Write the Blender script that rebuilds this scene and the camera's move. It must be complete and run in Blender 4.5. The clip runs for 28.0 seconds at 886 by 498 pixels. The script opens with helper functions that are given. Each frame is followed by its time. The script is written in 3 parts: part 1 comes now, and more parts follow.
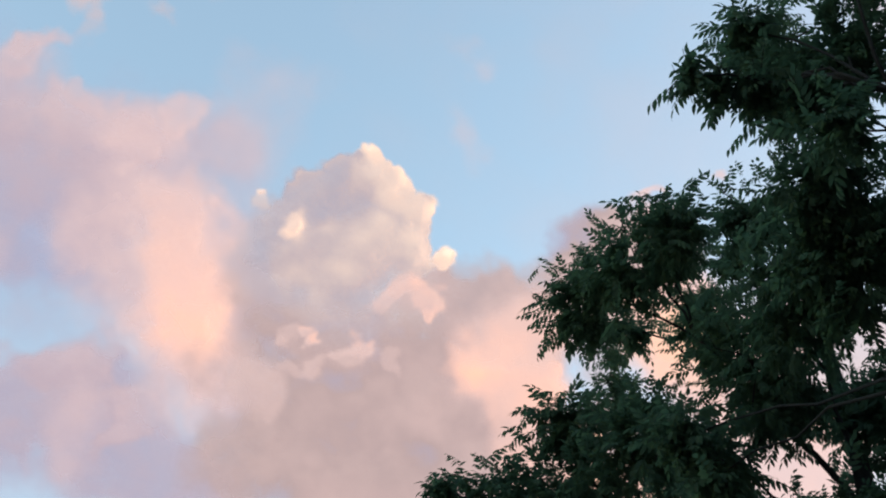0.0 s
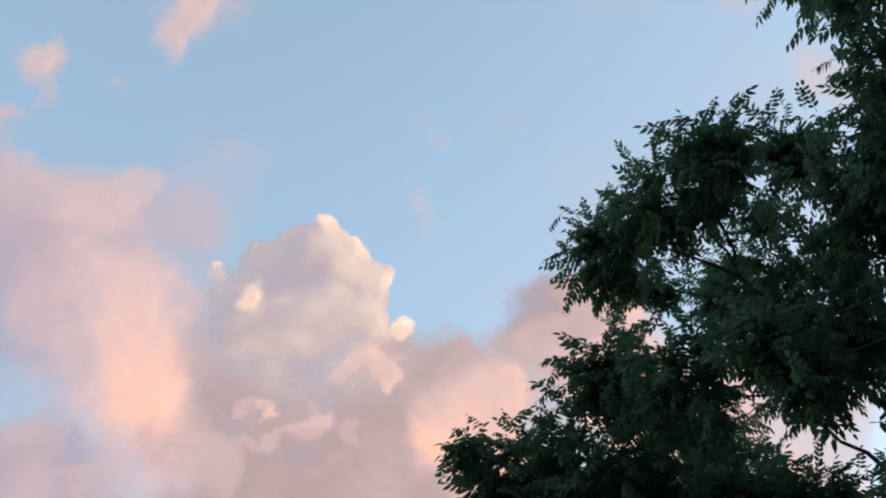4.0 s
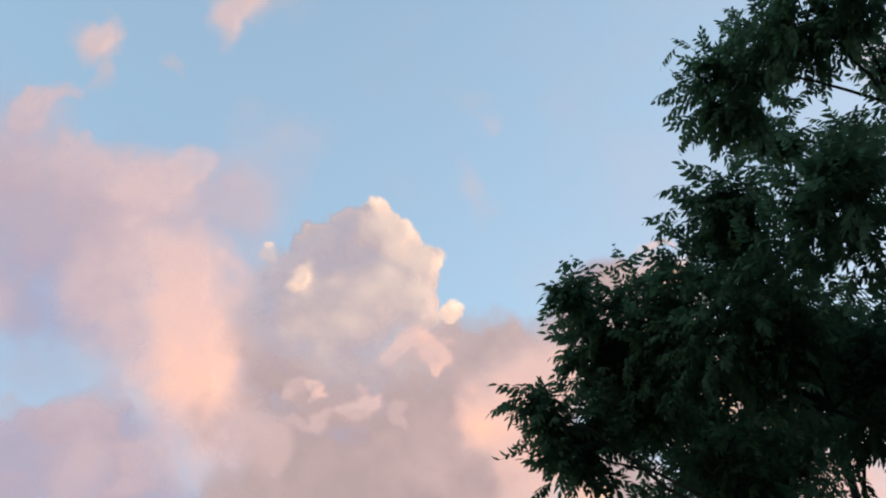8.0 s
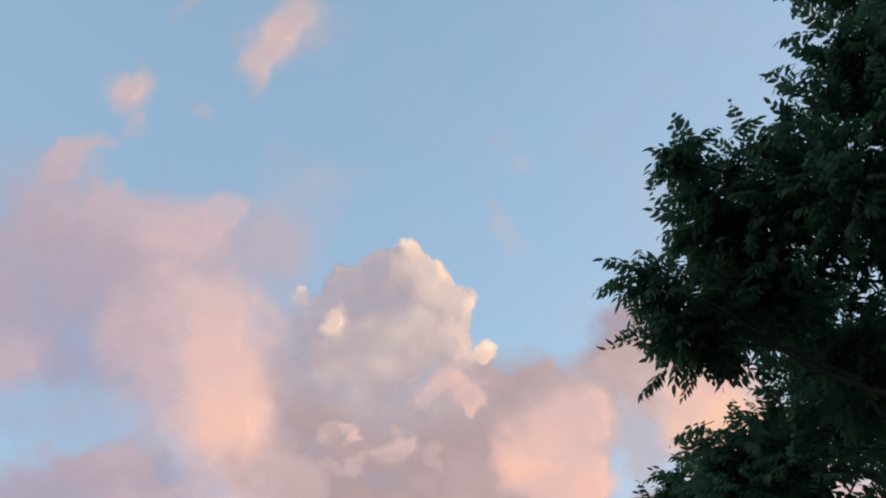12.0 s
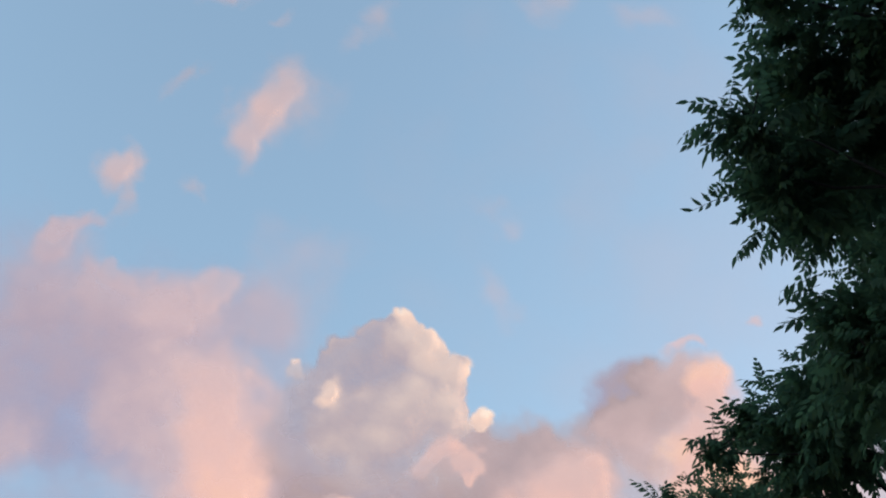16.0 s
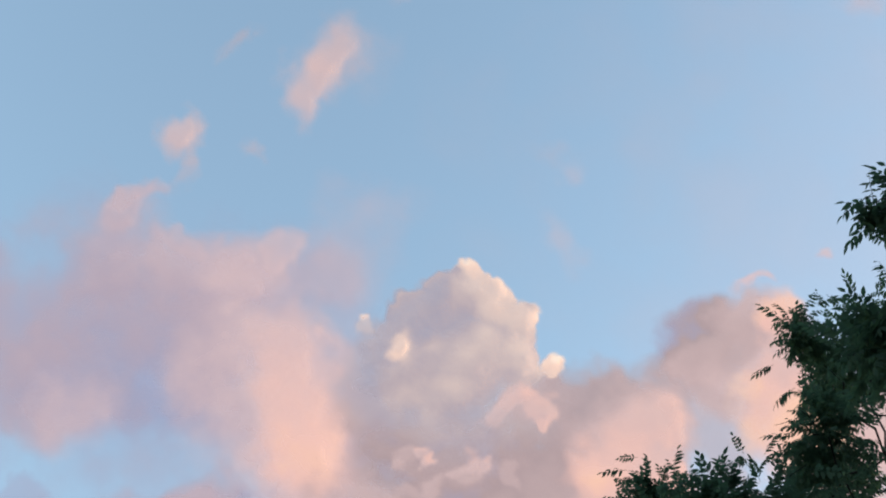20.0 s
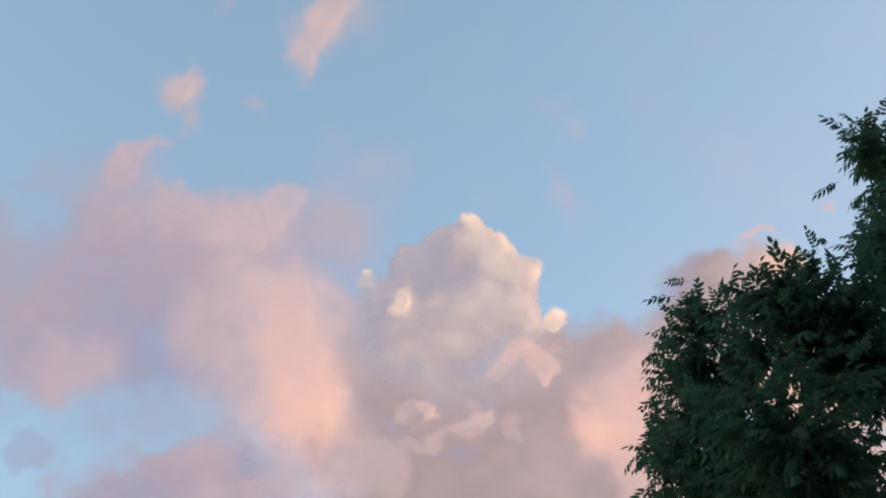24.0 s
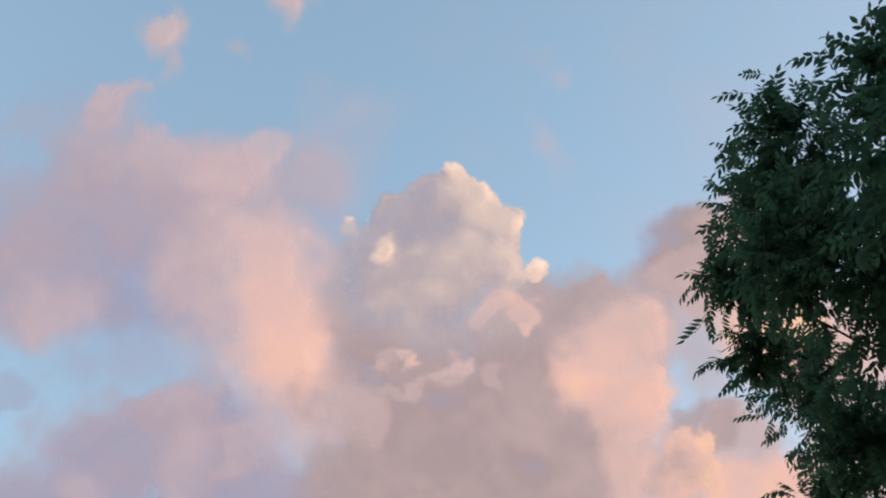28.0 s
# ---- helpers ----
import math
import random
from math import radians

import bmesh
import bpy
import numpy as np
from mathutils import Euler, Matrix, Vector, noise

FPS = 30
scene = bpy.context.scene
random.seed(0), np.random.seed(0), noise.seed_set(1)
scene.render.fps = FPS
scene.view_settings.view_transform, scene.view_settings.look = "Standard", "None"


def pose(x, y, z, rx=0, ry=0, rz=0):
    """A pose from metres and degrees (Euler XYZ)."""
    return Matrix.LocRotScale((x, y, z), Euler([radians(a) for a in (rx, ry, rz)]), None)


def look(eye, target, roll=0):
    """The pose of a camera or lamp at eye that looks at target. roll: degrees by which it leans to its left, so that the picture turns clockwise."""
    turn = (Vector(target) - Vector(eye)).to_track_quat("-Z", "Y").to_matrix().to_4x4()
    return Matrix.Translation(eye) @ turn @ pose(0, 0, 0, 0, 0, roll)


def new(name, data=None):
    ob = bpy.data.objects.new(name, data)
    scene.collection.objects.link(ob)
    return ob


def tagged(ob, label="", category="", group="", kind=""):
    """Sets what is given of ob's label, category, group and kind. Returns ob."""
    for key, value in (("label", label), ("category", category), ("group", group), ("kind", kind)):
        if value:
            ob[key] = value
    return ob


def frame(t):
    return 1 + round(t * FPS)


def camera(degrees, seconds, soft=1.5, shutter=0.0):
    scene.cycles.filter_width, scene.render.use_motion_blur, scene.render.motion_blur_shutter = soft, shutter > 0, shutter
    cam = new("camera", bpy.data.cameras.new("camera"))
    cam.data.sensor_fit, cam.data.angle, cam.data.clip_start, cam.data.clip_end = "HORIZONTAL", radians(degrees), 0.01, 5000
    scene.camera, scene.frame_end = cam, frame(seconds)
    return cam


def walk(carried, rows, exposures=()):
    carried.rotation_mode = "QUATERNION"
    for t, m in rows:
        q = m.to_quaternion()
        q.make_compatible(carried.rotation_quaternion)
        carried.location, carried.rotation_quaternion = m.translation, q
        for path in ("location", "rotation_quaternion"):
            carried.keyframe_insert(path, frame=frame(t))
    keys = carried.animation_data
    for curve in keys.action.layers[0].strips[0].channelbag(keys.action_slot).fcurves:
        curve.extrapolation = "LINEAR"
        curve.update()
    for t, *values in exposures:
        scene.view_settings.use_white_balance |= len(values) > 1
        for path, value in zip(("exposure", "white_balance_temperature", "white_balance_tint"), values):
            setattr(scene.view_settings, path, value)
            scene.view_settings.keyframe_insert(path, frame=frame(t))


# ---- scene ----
# An evening stroll under street trees, the camera tilted up at sunlit clouds.

# ---- camera and walk ----
EXPOSURE = 2.5
cam = camera(40.1, 28.0, soft=2.0)
PATH = [
    (0, 0.000, -0.000, 1.600, 135.78, -0.12, -3.73),
    (0.5, -0.067, 0.191, 1.587, 136.47, 0.21, -4.15),
    (1, -0.134, 0.383, 1.574, 136.99, 0.74, -4.51),
    (1.5, -0.183, 0.589, 1.573, 137.59, 1.01, -4.74),
    (2, -0.231, 0.795, 1.572, 138.06, 1.45, -4.66),
    (2.5, -0.278, 0.992, 1.599, 138.46, 1.83, -4.58),
    (4.5, -0.476, 1.847, 1.628, 139.10, 1.91, -4.51),
    (5, -0.534, 2.065, 1.619, 139.08, 1.74, -4.58),
    (5.5, -0.571, 2.268, 1.620, 139.01, 1.48, -4.71),
    (6, -0.608, 2.471, 1.622, 138.95, 1.21, -4.66),
    (6.5, -0.622, 2.676, 1.632, 138.86, 0.78, -4.55),
    (7, -0.635, 2.881, 1.642, 138.70, 0.38, -4.24),
    (7.5, -0.659, 3.087, 1.638, 138.55, 0.03, -3.90),
    (8, -0.683, 3.293, 1.635, 138.33, -0.43, -3.57),
    (8.5, -0.702, 3.499, 1.634, 138.15, -0.79, -3.29),
    (9, -0.721, 3.705, 1.633, 138.05, -0.92, -2.81),
    (9.5, -0.778, 3.895, 1.621, 138.09, -0.87, -2.40),
    (10, -0.835, 4.085, 1.608, 138.41, -1.15, -2.26),
    (10.5, -0.877, 4.255, 1.590, 138.83, -1.08, -1.84),
    (11, -0.919, 4.425, 1.571, 139.31, -1.21, -1.70),
    (11.5, -0.976, 4.615, 1.562, 139.74, -0.90, -1.47),
    (12, -1.033, 4.805, 1.554, 140.25, -0.73, -1.66),
    (12.5, -1.077, 4.995, 1.544, 140.68, -0.33, -1.66),
    (14.5, -1.282, 5.775, 1.502, 142.28, 0.73, -1.50),
    (15, -1.301, 6.004, 1.511, 142.76, 0.62, -1.21),
    (15.5, -1.363, 6.206, 1.503, 143.08, 0.58, -0.82),
    (16, -1.426, 6.408, 1.496, 143.48, 0.61, -0.53),
    (16.5, -1.461, 6.603, 1.491, 143.76, 0.62, -0.07),
    (17, -1.496, 6.797, 1.485, 144.09, 0.62, 0.51),
    (17.5, -1.552, 6.984, 1.472, 144.15, 0.53, 0.93),
    (18, -1.607, 7.171, 1.460, 144.01, 0.50, 1.62),
    (18.5, -1.674, 7.359, 1.432, 143.62, 0.35, 2.23),
    (19, -1.741, 7.547, 1.404, 142.90, 0.18, 2.95),
    (19.5, -1.808, 7.767, 1.390, 142.13, 0.02, 3.36),
    (20, -1.876, 7.988, 1.377, 141.17, 0.11, 3.70),
    (20.5, -1.926, 8.232, 1.395, 140.51, 0.37, 3.83),
    (21, -1.975, 8.476, 1.413, 139.80, 0.51, 3.76),
    (21.5, -2.011, 8.701, 1.437, 139.34, 0.70, 3.82),
    (23.5, -2.180, 9.641, 1.494, 139.05, 0.48, 3.83),
    (24, -2.227, 9.866, 1.501, 139.07, 0.14, 3.89),
    (24.5, -2.295, 10.098, 1.520, 138.98, 0.11, 3.99),
    (25, -2.363, 10.330, 1.539, 138.73, 0.04, 3.96),
    (25.5, -2.434, 10.569, 1.564, 138.34, -0.00, 3.74),
    (26, -2.506, 10.808, 1.590, 137.94, 0.09, 3.54),
    (26.5, -2.602, 11.019, 1.582, 137.51, 0.06, 3.19),
    (27, -2.698, 11.230, 1.573, 137.20, 0.22, 3.00),
    (27.5, -2.762, 11.447, 1.587, 136.94, 0.10, 2.67),
    (28, -2.825, 11.663, 1.600, 136.67, 0.16, 2.67)
]
walk(cam, [(t, pose(x, y, z, rx, ry, rz)) for t, x, y, z, rx, ry, rz in PATH],
     [(t, EXPOSURE + e, kelvin, 10) for t, e, kelvin in ((0, 0.34, 7150), (5, 0.24, 7050), (9, 0.26, 7050), (10, 0.22, 7050), (11, 0.25, 7000), (12, 0.08, 6850), (15, 0.09, 6750), (20, 0.1, 6760), (24, 0.04, 6800), (27, 0.03, 6850), (28, 0.03, 6900))])

# ---- world and sun: the sun has just gone below the flat horizon, to the right ----
SUN_AZ, SUN_EL = 72.0, -0.6          # degrees clockwise from +y, degrees above the horizon
world = bpy.data.worlds.new("evening_sky")
scene.world = world
world.use_nodes = True
wn, wl = world.node_tree.nodes, world.node_tree.links
sky = wn.new("ShaderNodeTexSky")
sky.sky_type, sky.sun_disc = "NISHITA", False
sky.sun_elevation, sky.sun_rotation = radians(2.0), radians(SUN_AZ)
sky.altitude, sky.air_density, sky.dust_density, sky.ozone_density = 50, 1.0, 1.0, 1.5
back = wn["Background"]
back.inputs["Strength"].default_value = 0.22
wl.new(sky.outputs["Color"], back.inputs["Color"])

sun = new("sun", bpy.data.lights.new("sun", "SUN"))
sun.data.energy, sun.data.angle, sun.data.color = 0.8, radians(0.5), (1.0, 0.64, 0.45)
to_sun = Vector((math.sin(radians(SUN_AZ)) * math.cos(radians(SUN_EL)), math.cos(radians(SUN_AZ)) * math.cos(radians(SUN_EL)), math.sin(radians(SUN_EL))))
sun.matrix_world = look((0, 0, 60), Vector((0, 0, 60)) - to_sun)


# ---- materials ----
def material(name):
    m = bpy.data.materials.new(name)
    m.use_nodes = True
    m.node_tree.nodes.clear()
    return m, m.node_tree.nodes, m.node_tree.links


def put(nodes, kind, **values):
    n = nodes.new(kind)
    for k, v in values.items():
        n.inputs[k].default_value = v
    return n


def ramp(nodes, stops):
    r = nodes.new("ShaderNodeValToRGB")
    r.color_ramp.elements[0].position, r.color_ramp.elements[0].color = stops[0][0], (*stops[0][1], 1)
    r.color_ramp.elements[1].position, r.color_ramp.elements[1].color = stops[-1][0], (*stops[-1][1], 1)
    for p, c in stops[1:-1]:
        r.color_ramp.elements.new(p).color = (*c, 1)
    return r


def tint(r, g, b):
    """A colour from its 0..255 values."""
    return tuple(((c / 255 + 0.055) / 1.055) ** 2.4 if c > 10 else c / 255 / 12.92 for c in (r, g, b))


def cloud_material(name, lit_share, tones):
    """Water droplets: a small part lit by the sun, the rest sunlit and shaded tones painted as emission, see-through
    where thin.
    """
    m, n, l = material(name)
    thick = n.new("ShaderNodeAttribute")
    thick.attribute_name = "thickness"
    warm = n.new("ShaderNodeAttribute")
    warm.attribute_name = "warmth"
    tone = ramp(n, tones)
    l.new(warm.outputs["Fac"], tone.inputs["Fac"])
    glow = put(n, "ShaderNodeEmission", Strength=2 ** -EXPOSURE)
    l.new(tone.outputs["Color"], glow.inputs["Color"])
    lit = put(n, "ShaderNodeBsdfDiffuse", Color=(0.85, 0.85, 0.85, 1))
    body = put(n, "ShaderNodeMixShader", Fac=lit_share)
    l.new(glow.outputs[0], body.inputs[1])
    l.new(lit.outputs[0], body.inputs[2])
    clear = put(n, "ShaderNodeBsdfTransparent")
    whole = n.new("ShaderNodeMixShader")
    l.new(thick.outputs["Fac"], whole.inputs["Fac"])
    l.new(clear.outputs[0], whole.inputs[1])
    l.new(body.outputs[0], whole.inputs[2])
    out = n.new("ShaderNodeOutputMaterial")
    l.new(whole.outputs[0], out.inputs["Surface"])
    return m


def leaf_material():
    m, n, l = material("leaf")
    isle = n.new("ShaderNodeNewGeometry")
    tone = ramp(n, [(0.0, (0.038, 0.066, 0.052)), (0.5, (0.044, 0.076, 0.056)), (1.0, (0.051, 0.089, 0.060))])
    l.new(isle.outputs["Random Per Island"], tone.inputs["Fac"])
    passed = ramp(n, [(0.0, (0.044, 0.086, 0.055)), (0.5, (0.050, 0.098, 0.060)), (1.0, (0.060, 0.116, 0.064))])
    l.new(isle.outputs["Random Per Island"], passed.inputs["Fac"])
    b = put(n, "ShaderNodeBsdfPrincipled", Roughness=0.75)
    b.inputs["Specular IOR Level"].default_value = 0.05
    l.new(tone.outputs["Color"], b.inputs["Base Color"])
    t = n.new("ShaderNodeBsdfTranslucent")
    l.new(passed.outputs["Color"], t.inputs["Color"])
    mix = put(n, "ShaderNodeMixShader", Fac=0.55)
    l.new(b.outputs[0], mix.inputs[1])
    l.new(t.outputs[0], mix.inputs[2])
    out = n.new("ShaderNodeOutputMaterial")
    l.new(mix.outputs[0], out.inputs["Surface"])
    return m


def rough_material(name, dark, light, scale, rough, bump):
    m, n, l = material(name)
    co = n.new("ShaderNodeTexCoord")
    big = put(n, "ShaderNodeTexNoise", Scale=scale, Detail=6.0)
    fine = put(n, "ShaderNodeTexNoise", Scale=scale * 9, Detail=5.0)
    l.new(co.outputs["Object"], big.inputs["Vector"])
    l.new(co.outputs["Object"], fine.inputs["Vector"])
    mean = put(n, "ShaderNodeMath")
    l.new(big.outputs["Fac"], mean.inputs[0])
    l.new(fine.outputs["Fac"], mean.inputs[1])
    tone = ramp(n, [(0.7, dark), (1.3, light)])
    mean.operation = "ADD"
    half = n.new("ShaderNodeMapRange")
    half.inputs["From Min"].default_value, half.inputs["From Max"].default_value = 0.6, 1.4
    l.new(mean.outputs[0], half.inputs["Value"])
    tone.color_ramp.elements[0].position, tone.color_ramp.elements[1].position = 0.1, 0.9
    l.new(half.outputs[0], tone.inputs["Fac"])
    b = put(n, "ShaderNodeBsdfPrincipled", Roughness=rough)
    b.inputs["Specular IOR Level"].default_value = 0.15
    l.new(tone.outputs["Color"], b.inputs["Base Color"])
    bp = put(n, "ShaderNodeBump", Strength=bump, Distance=0.02)
    l.new(mean.outputs[0], bp.inputs["Height"])
    l.new(bp.outputs["Normal"], b.inputs["Normal"])
    out = n.new("ShaderNodeOutputMaterial")
    l.new(b.outputs[0], out.inputs["Surface"])
    return m


# tones from shaded blue-grey to sunlit cream, painted as emission; LILAC's shade is bluer
CLOUD = cloud_material("soft_vapour", 0.06, [(0.0, tint(150, 166, 202)), (0.12, tint(158, 157, 186)), (0.25, tint(173, 154, 160)), (0.5, tint(208, 183, 186)), (0.72, tint(238, 193, 184)), (0.86, tint(250, 203, 176)), (1.0, tint(255, 233, 221))])
LILAC = cloud_material("lilac_vapour", 0.06, [(0.0, tint(150, 168, 206)), (0.12, tint(160, 162, 191)), (0.25, tint(177, 163, 181)), (0.5, tint(207, 184, 191)), (0.72, tint(238, 193, 184)), (0.86, tint(250, 203, 176)), (1.0, tint(255, 233, 221))])
CUMULUS = cloud_material("cumulus_vapour", 0.1, [(0.0, tint(150, 157, 185)), (0.3, tint(182, 170, 181)), (0.55, tint(214, 195, 193)), (0.8, tint(242, 212, 200)), (1.0, tint(255, 233, 218))])
LEAF = leaf_material()
BARK = rough_material("bark", (0.010, 0.010, 0.011), (0.024, 0.024, 0.026), 9, 0.9, 0.6)
GROUND = rough_material("ground", (0.10, 0.10, 0.09), (0.20, 0.19, 0.17), 0.6, 0.95, 0.3)

# ---- ground: one sheet to the horizon ----
bm = bmesh.new()
rings = [0.0, 4, 12, 30, 80, 250, 800, 2200, 4400]
prev = None
for r in rings:
    if r == 0:
        ring = [bm.verts.new((0, 8, 0))]
    else:
        ring = [bm.verts.new((r * math.cos(a * math.tau / 64), 8 + r * math.sin(a * math.tau / 64), 0)) for a in range(64)]
    if prev and len(prev) == 1:
        for a in range(64):
            bm.faces.new((prev[0], ring[a], ring[(a + 1) % 64]))
    elif prev:
        for a in range(64):
            bm.faces.new((prev[a], ring[a], ring[(a + 1) % 64], prev[(a + 1) % 64]))
    prev = ring
me = bpy.data.meshes.new("ground")
bm.to_mesh(me)
bm.free()
me.materials.append(GROUND)
tagged(new("ground", me), "dim evening ground reaching to the horizon", "ground", kind="structure")

# ---- plain walls added beside and behind the walk, below the view, to block low sky glow ----
PLAIN_GREY = rough_material("plain_grey", (0.16, 0.155, 0.15), (0.27, 0.26, 0.25), 1.4, 0.9, 0.2)


def glow_blocker(name, x0, y0, x1, y1, height):
    """An added, unseen wall with a coping, standing on the ground, that keeps low glow off the trees."""
    bm = bmesh.new()
    for a, b, grow in ((-0.2, height, 0.0), (height, height + 0.12, 0.06)):
        corners = [(x0 - grow, y0 - grow), (x1 + grow, y0 - grow), (x1 + grow, y1 + grow), (x0 - grow, y1 + grow)]
        low, high = [bm.verts.new((x, y, a)) for x, y in corners], [bm.verts.new((x, y, b)) for x, y in corners]
        for k in range(4):
            bm.faces.new((low[k], low[(k + 1) % 4], high[(k + 1) % 4], high[k]))
        bm.faces.new(low[::-1]), bm.faces.new(high)
    me = bpy.data.meshes.new(name)
    bm.to_mesh(me)
    bm.free()
    me.materials.append(PLAIN_GREY)
    return tagged(new(name, me), "plain unseen wall added to keep low sky glow off the trees", "wall", kind="structure")


glow_blocker("blocker_east", 10.5, -14.0, 10.9, 44.0, 12.5)
glow_blocker("blocker_south", -12.0, -14.4, 10.5, -14.0, 12.5)

# ---- clouds ----
SHELL = 3300.0                                   # metres from the walk to the cloud layer
UNIT = SHELL / 2150                              # the clouds are laid out in units of this many metres, x to the right and y down
AIM = pose(0, 6, 1.6, 136.67, 0.16, 2.67)                     # towards the middle of the cloudscape, which is at x 784, y 441


def lattice(u, v, size, seed):
    """Smooth value noise in -1..1 with features of that size."""
    g = np.random.default_rng(seed).uniform(-1, 1, (64, 64))
    x, y = u / size + 31.7, v / size + 17.3
    i, j = np.floor(x).astype(int), np.floor(y).astype(int)
    fx, fy = x - i, y - j
    fx, fy = fx * fx * fx * (fx * (fx * 6 - 15) + 10), fy * fy * fy * (fy * (fy * 6 - 15) + 10)
    a, b, c, d = g[i % 64, j % 64], g[(i + 1) % 64, j % 64], g[i % 64, (j + 1) % 64], g[(i + 1) % 64, (j + 1) % 64]
    return (a * (1 - fx) + b * fx) * (1 - fy) + (c * (1 - fx) + d * fx) * fy


def fractal(u, v, size, seed, octaves=5, billow=False):
    total, amp = 0 * u, 1.0
    for k in range(octaves):
        w = lattice(u * math.cos(k) - v * math.sin(k), u * math.sin(k) + v * math.cos(k), size / 2 ** k, seed + k)
        total, amp = total + amp * (2 * np.abs(w) - 1 if billow else w), amp * 0.5
    return total


def step(x, a, b):
    x = np.clip((x - a) / (b - a), 0, 1)
    return x * x * (3 - 2 * x)


def heap(box, grain, seed, lumps, soft, stir, billow=0.0, ragged=0.12):
    """Lumps of vapour laid one over another. A lump: x, y, half width, half height, lean in degrees, thickness (below
    0: recolours alone, for painted light and shade), warmth of its painted glow.
    soft: how far in from a lump's rim it thins out; stir: how far turbulence pushes it about, coarse and fine. Gives
    the grid, thickness, warmth and relief."""
    x0, y0, x1, y1 = box
    x, y = np.meshgrid(np.arange(x0, x1 + grain, grain, dtype=float), np.arange(y0, y1 + grain, grain, dtype=float))
    wx = x + stir[0] * fractal(x, y, 170, seed) + stir[1] * fractal(x, y, 44, seed + 20)
    wy = y + stir[0] * fractal(x, y, 170, seed + 40) + stir[1] * fractal(x, y, 44, seed + 60)
    if billow:
        b = fractal(x, y, 60, seed + 80, 4, True)
    n = fractal(x, y, 110, seed + 90, 6)
    thick, warm, high = np.zeros_like(x), np.full_like(x, lumps[0][6]), np.zeros_like(x)
    for cx, cy, rx, ry, lean, dense, glow, *own in lumps:
        c, s = math.cos(radians(lean)), math.sin(radians(lean))
        p, q = (wx - cx) * c - (wy - cy) * s, (wy - cy) * c + (wx - cx) * s
        bare = inside = 1 - np.hypot(p / rx, q / ry)
        if billow and dense > 0:
            inside = inside + billow * b * 12 / max(min(rx, ry), 20)
        a = abs(dense) * step(inside + ragged * n, 0, own[0] if own else soft)
        if dense < 0:
            warm = warm + (glow - warm) * a
            continue
        thick = 1 - (1 - thick) * (1 - a)
        share = a / np.maximum(thick, 1e-3)
        if billow:
            share = np.where(thick > 0.9, step(bare + 0.03 * n, 0, 0.7), share)
        warm = warm + (glow - warm) * share
        high = (high ** 4 + ((min(0.5 * min(rx, ry), 36) * step(bare, 0, 1) + 0.6 * high) * a) ** 4) ** 0.25
    if billow:
        high = high + 0.1 * b
    edge = np.minimum(np.minimum(x - x0, x1 - x), np.minimum(y - y0, y1 - y))
    return x, y, thick * step(edge, 0, 40), warm + 0.05 * n + (0.045 if billow else 0.015) * fractal(x, y, 36, seed + 70, 4), high + 1.5 * n


def cloud(name, label, mat, depth, box, grain, seed, lumps, soft=0.8, stir=(18, 12), billow=0.0, ragged=0.2):
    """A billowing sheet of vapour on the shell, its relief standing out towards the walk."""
    x, y, thick, warm, high = heap(box, grain, seed, lumps, soft, stir, billow, ragged)
    way = np.stack([(x - 784) * UNIT, (441 - y) * UNIT, np.full_like(x, -SHELL)], -1)
    way *= ((SHELL + depth - high * UNIT) / SHELL)[..., None]
    co = way @ np.array(AIM.to_3x3()).T + np.array(AIM.translation)
    a = np.arange(x.size).reshape(x.shape)
    quads = np.stack([a[:-1, :-1], a[1:, :-1], a[1:, 1:], a[:-1, 1:]], -1).reshape(-1, 4)
    quads = quads[(thick > 0.004).ravel()[quads].any(1)]
    used, flat = np.unique(quads, return_inverse=True)
    me = bpy.data.meshes.new(name)
    me.vertices.add(len(used))
    me.vertices.foreach_set("co", co.reshape(-1, 3)[used].ravel())
    me.loops.add(quads.size)
    me.loops.foreach_set("vertex_index", flat.ravel())
    me.polygons.add(len(quads))
    me.polygons.foreach_set("loop_start", np.arange(0, quads.size, 4))
    me.update(calc_edges=True)
    me.polygons.foreach_set("use_smooth", np.ones(len(quads), bool))
    for key, values in (("thickness", thick), ("warmth", warm)):
        me.attributes.new(key, "FLOAT", "POINT").data.foreach_set("value", np.clip(values, 0, 1).ravel()[used].astype(np.float32))
    me.materials.append(mat)
    return tagged(new(name, me), label, "cloud", group="clouds in the evening sky")


haze = cloud("haze_cloud", "thin lilac haze between the evening clouds", LILAC, 800, (-200, 60, 900, 1000), 5, 5, [
    (230, 460, 480, 380, 0, 0.66, 0.12), (640, 680, 220, 300, 0, 0.6, 0.36)], soft=1.0)
# glowing sheet added to make the sky paler towards the right
cloud("pale_sky_sheet", "thin pale sheet added to lighten the sky over the trees", CLOUD, 860, (700, -320, 2000, 1000), 12, 3, [(1600, 260, 950, 800, 0, 0.2, 0.4)], soft=1.0)
pink = cloud("pink_cloud", "broad soft pink and mauve evening cloud bank", LILAC, 680, (-160, 60, 760, 760), 4, 11, [
    (60, 400, 330, 230, 0, 0.75, 0.22), (190, 290, 170, 120, 0, 0.7, 0.3), (330, 290, 170, 82, 0, 0.85, 0.38), (420, 300, 135, 88, 0, 0.85, 0.43), (540, 310, 85, 85, 0, 0.45, 0.3),
    (230, 400, 300, 140, 0, 0.85, 0.25), (420, 365, 150, 60, 0, 0.6, 0.34), (60, 500, 230, 130, 0, 0.7, 0.24), (230, 530, 190, 110, 0, 0.75, 0.13), (300, 470, 130, 140, 0, 0.7, 0.2), (170, 520, 220, 120, 0, 0.7, 0.13)], soft=0.7)
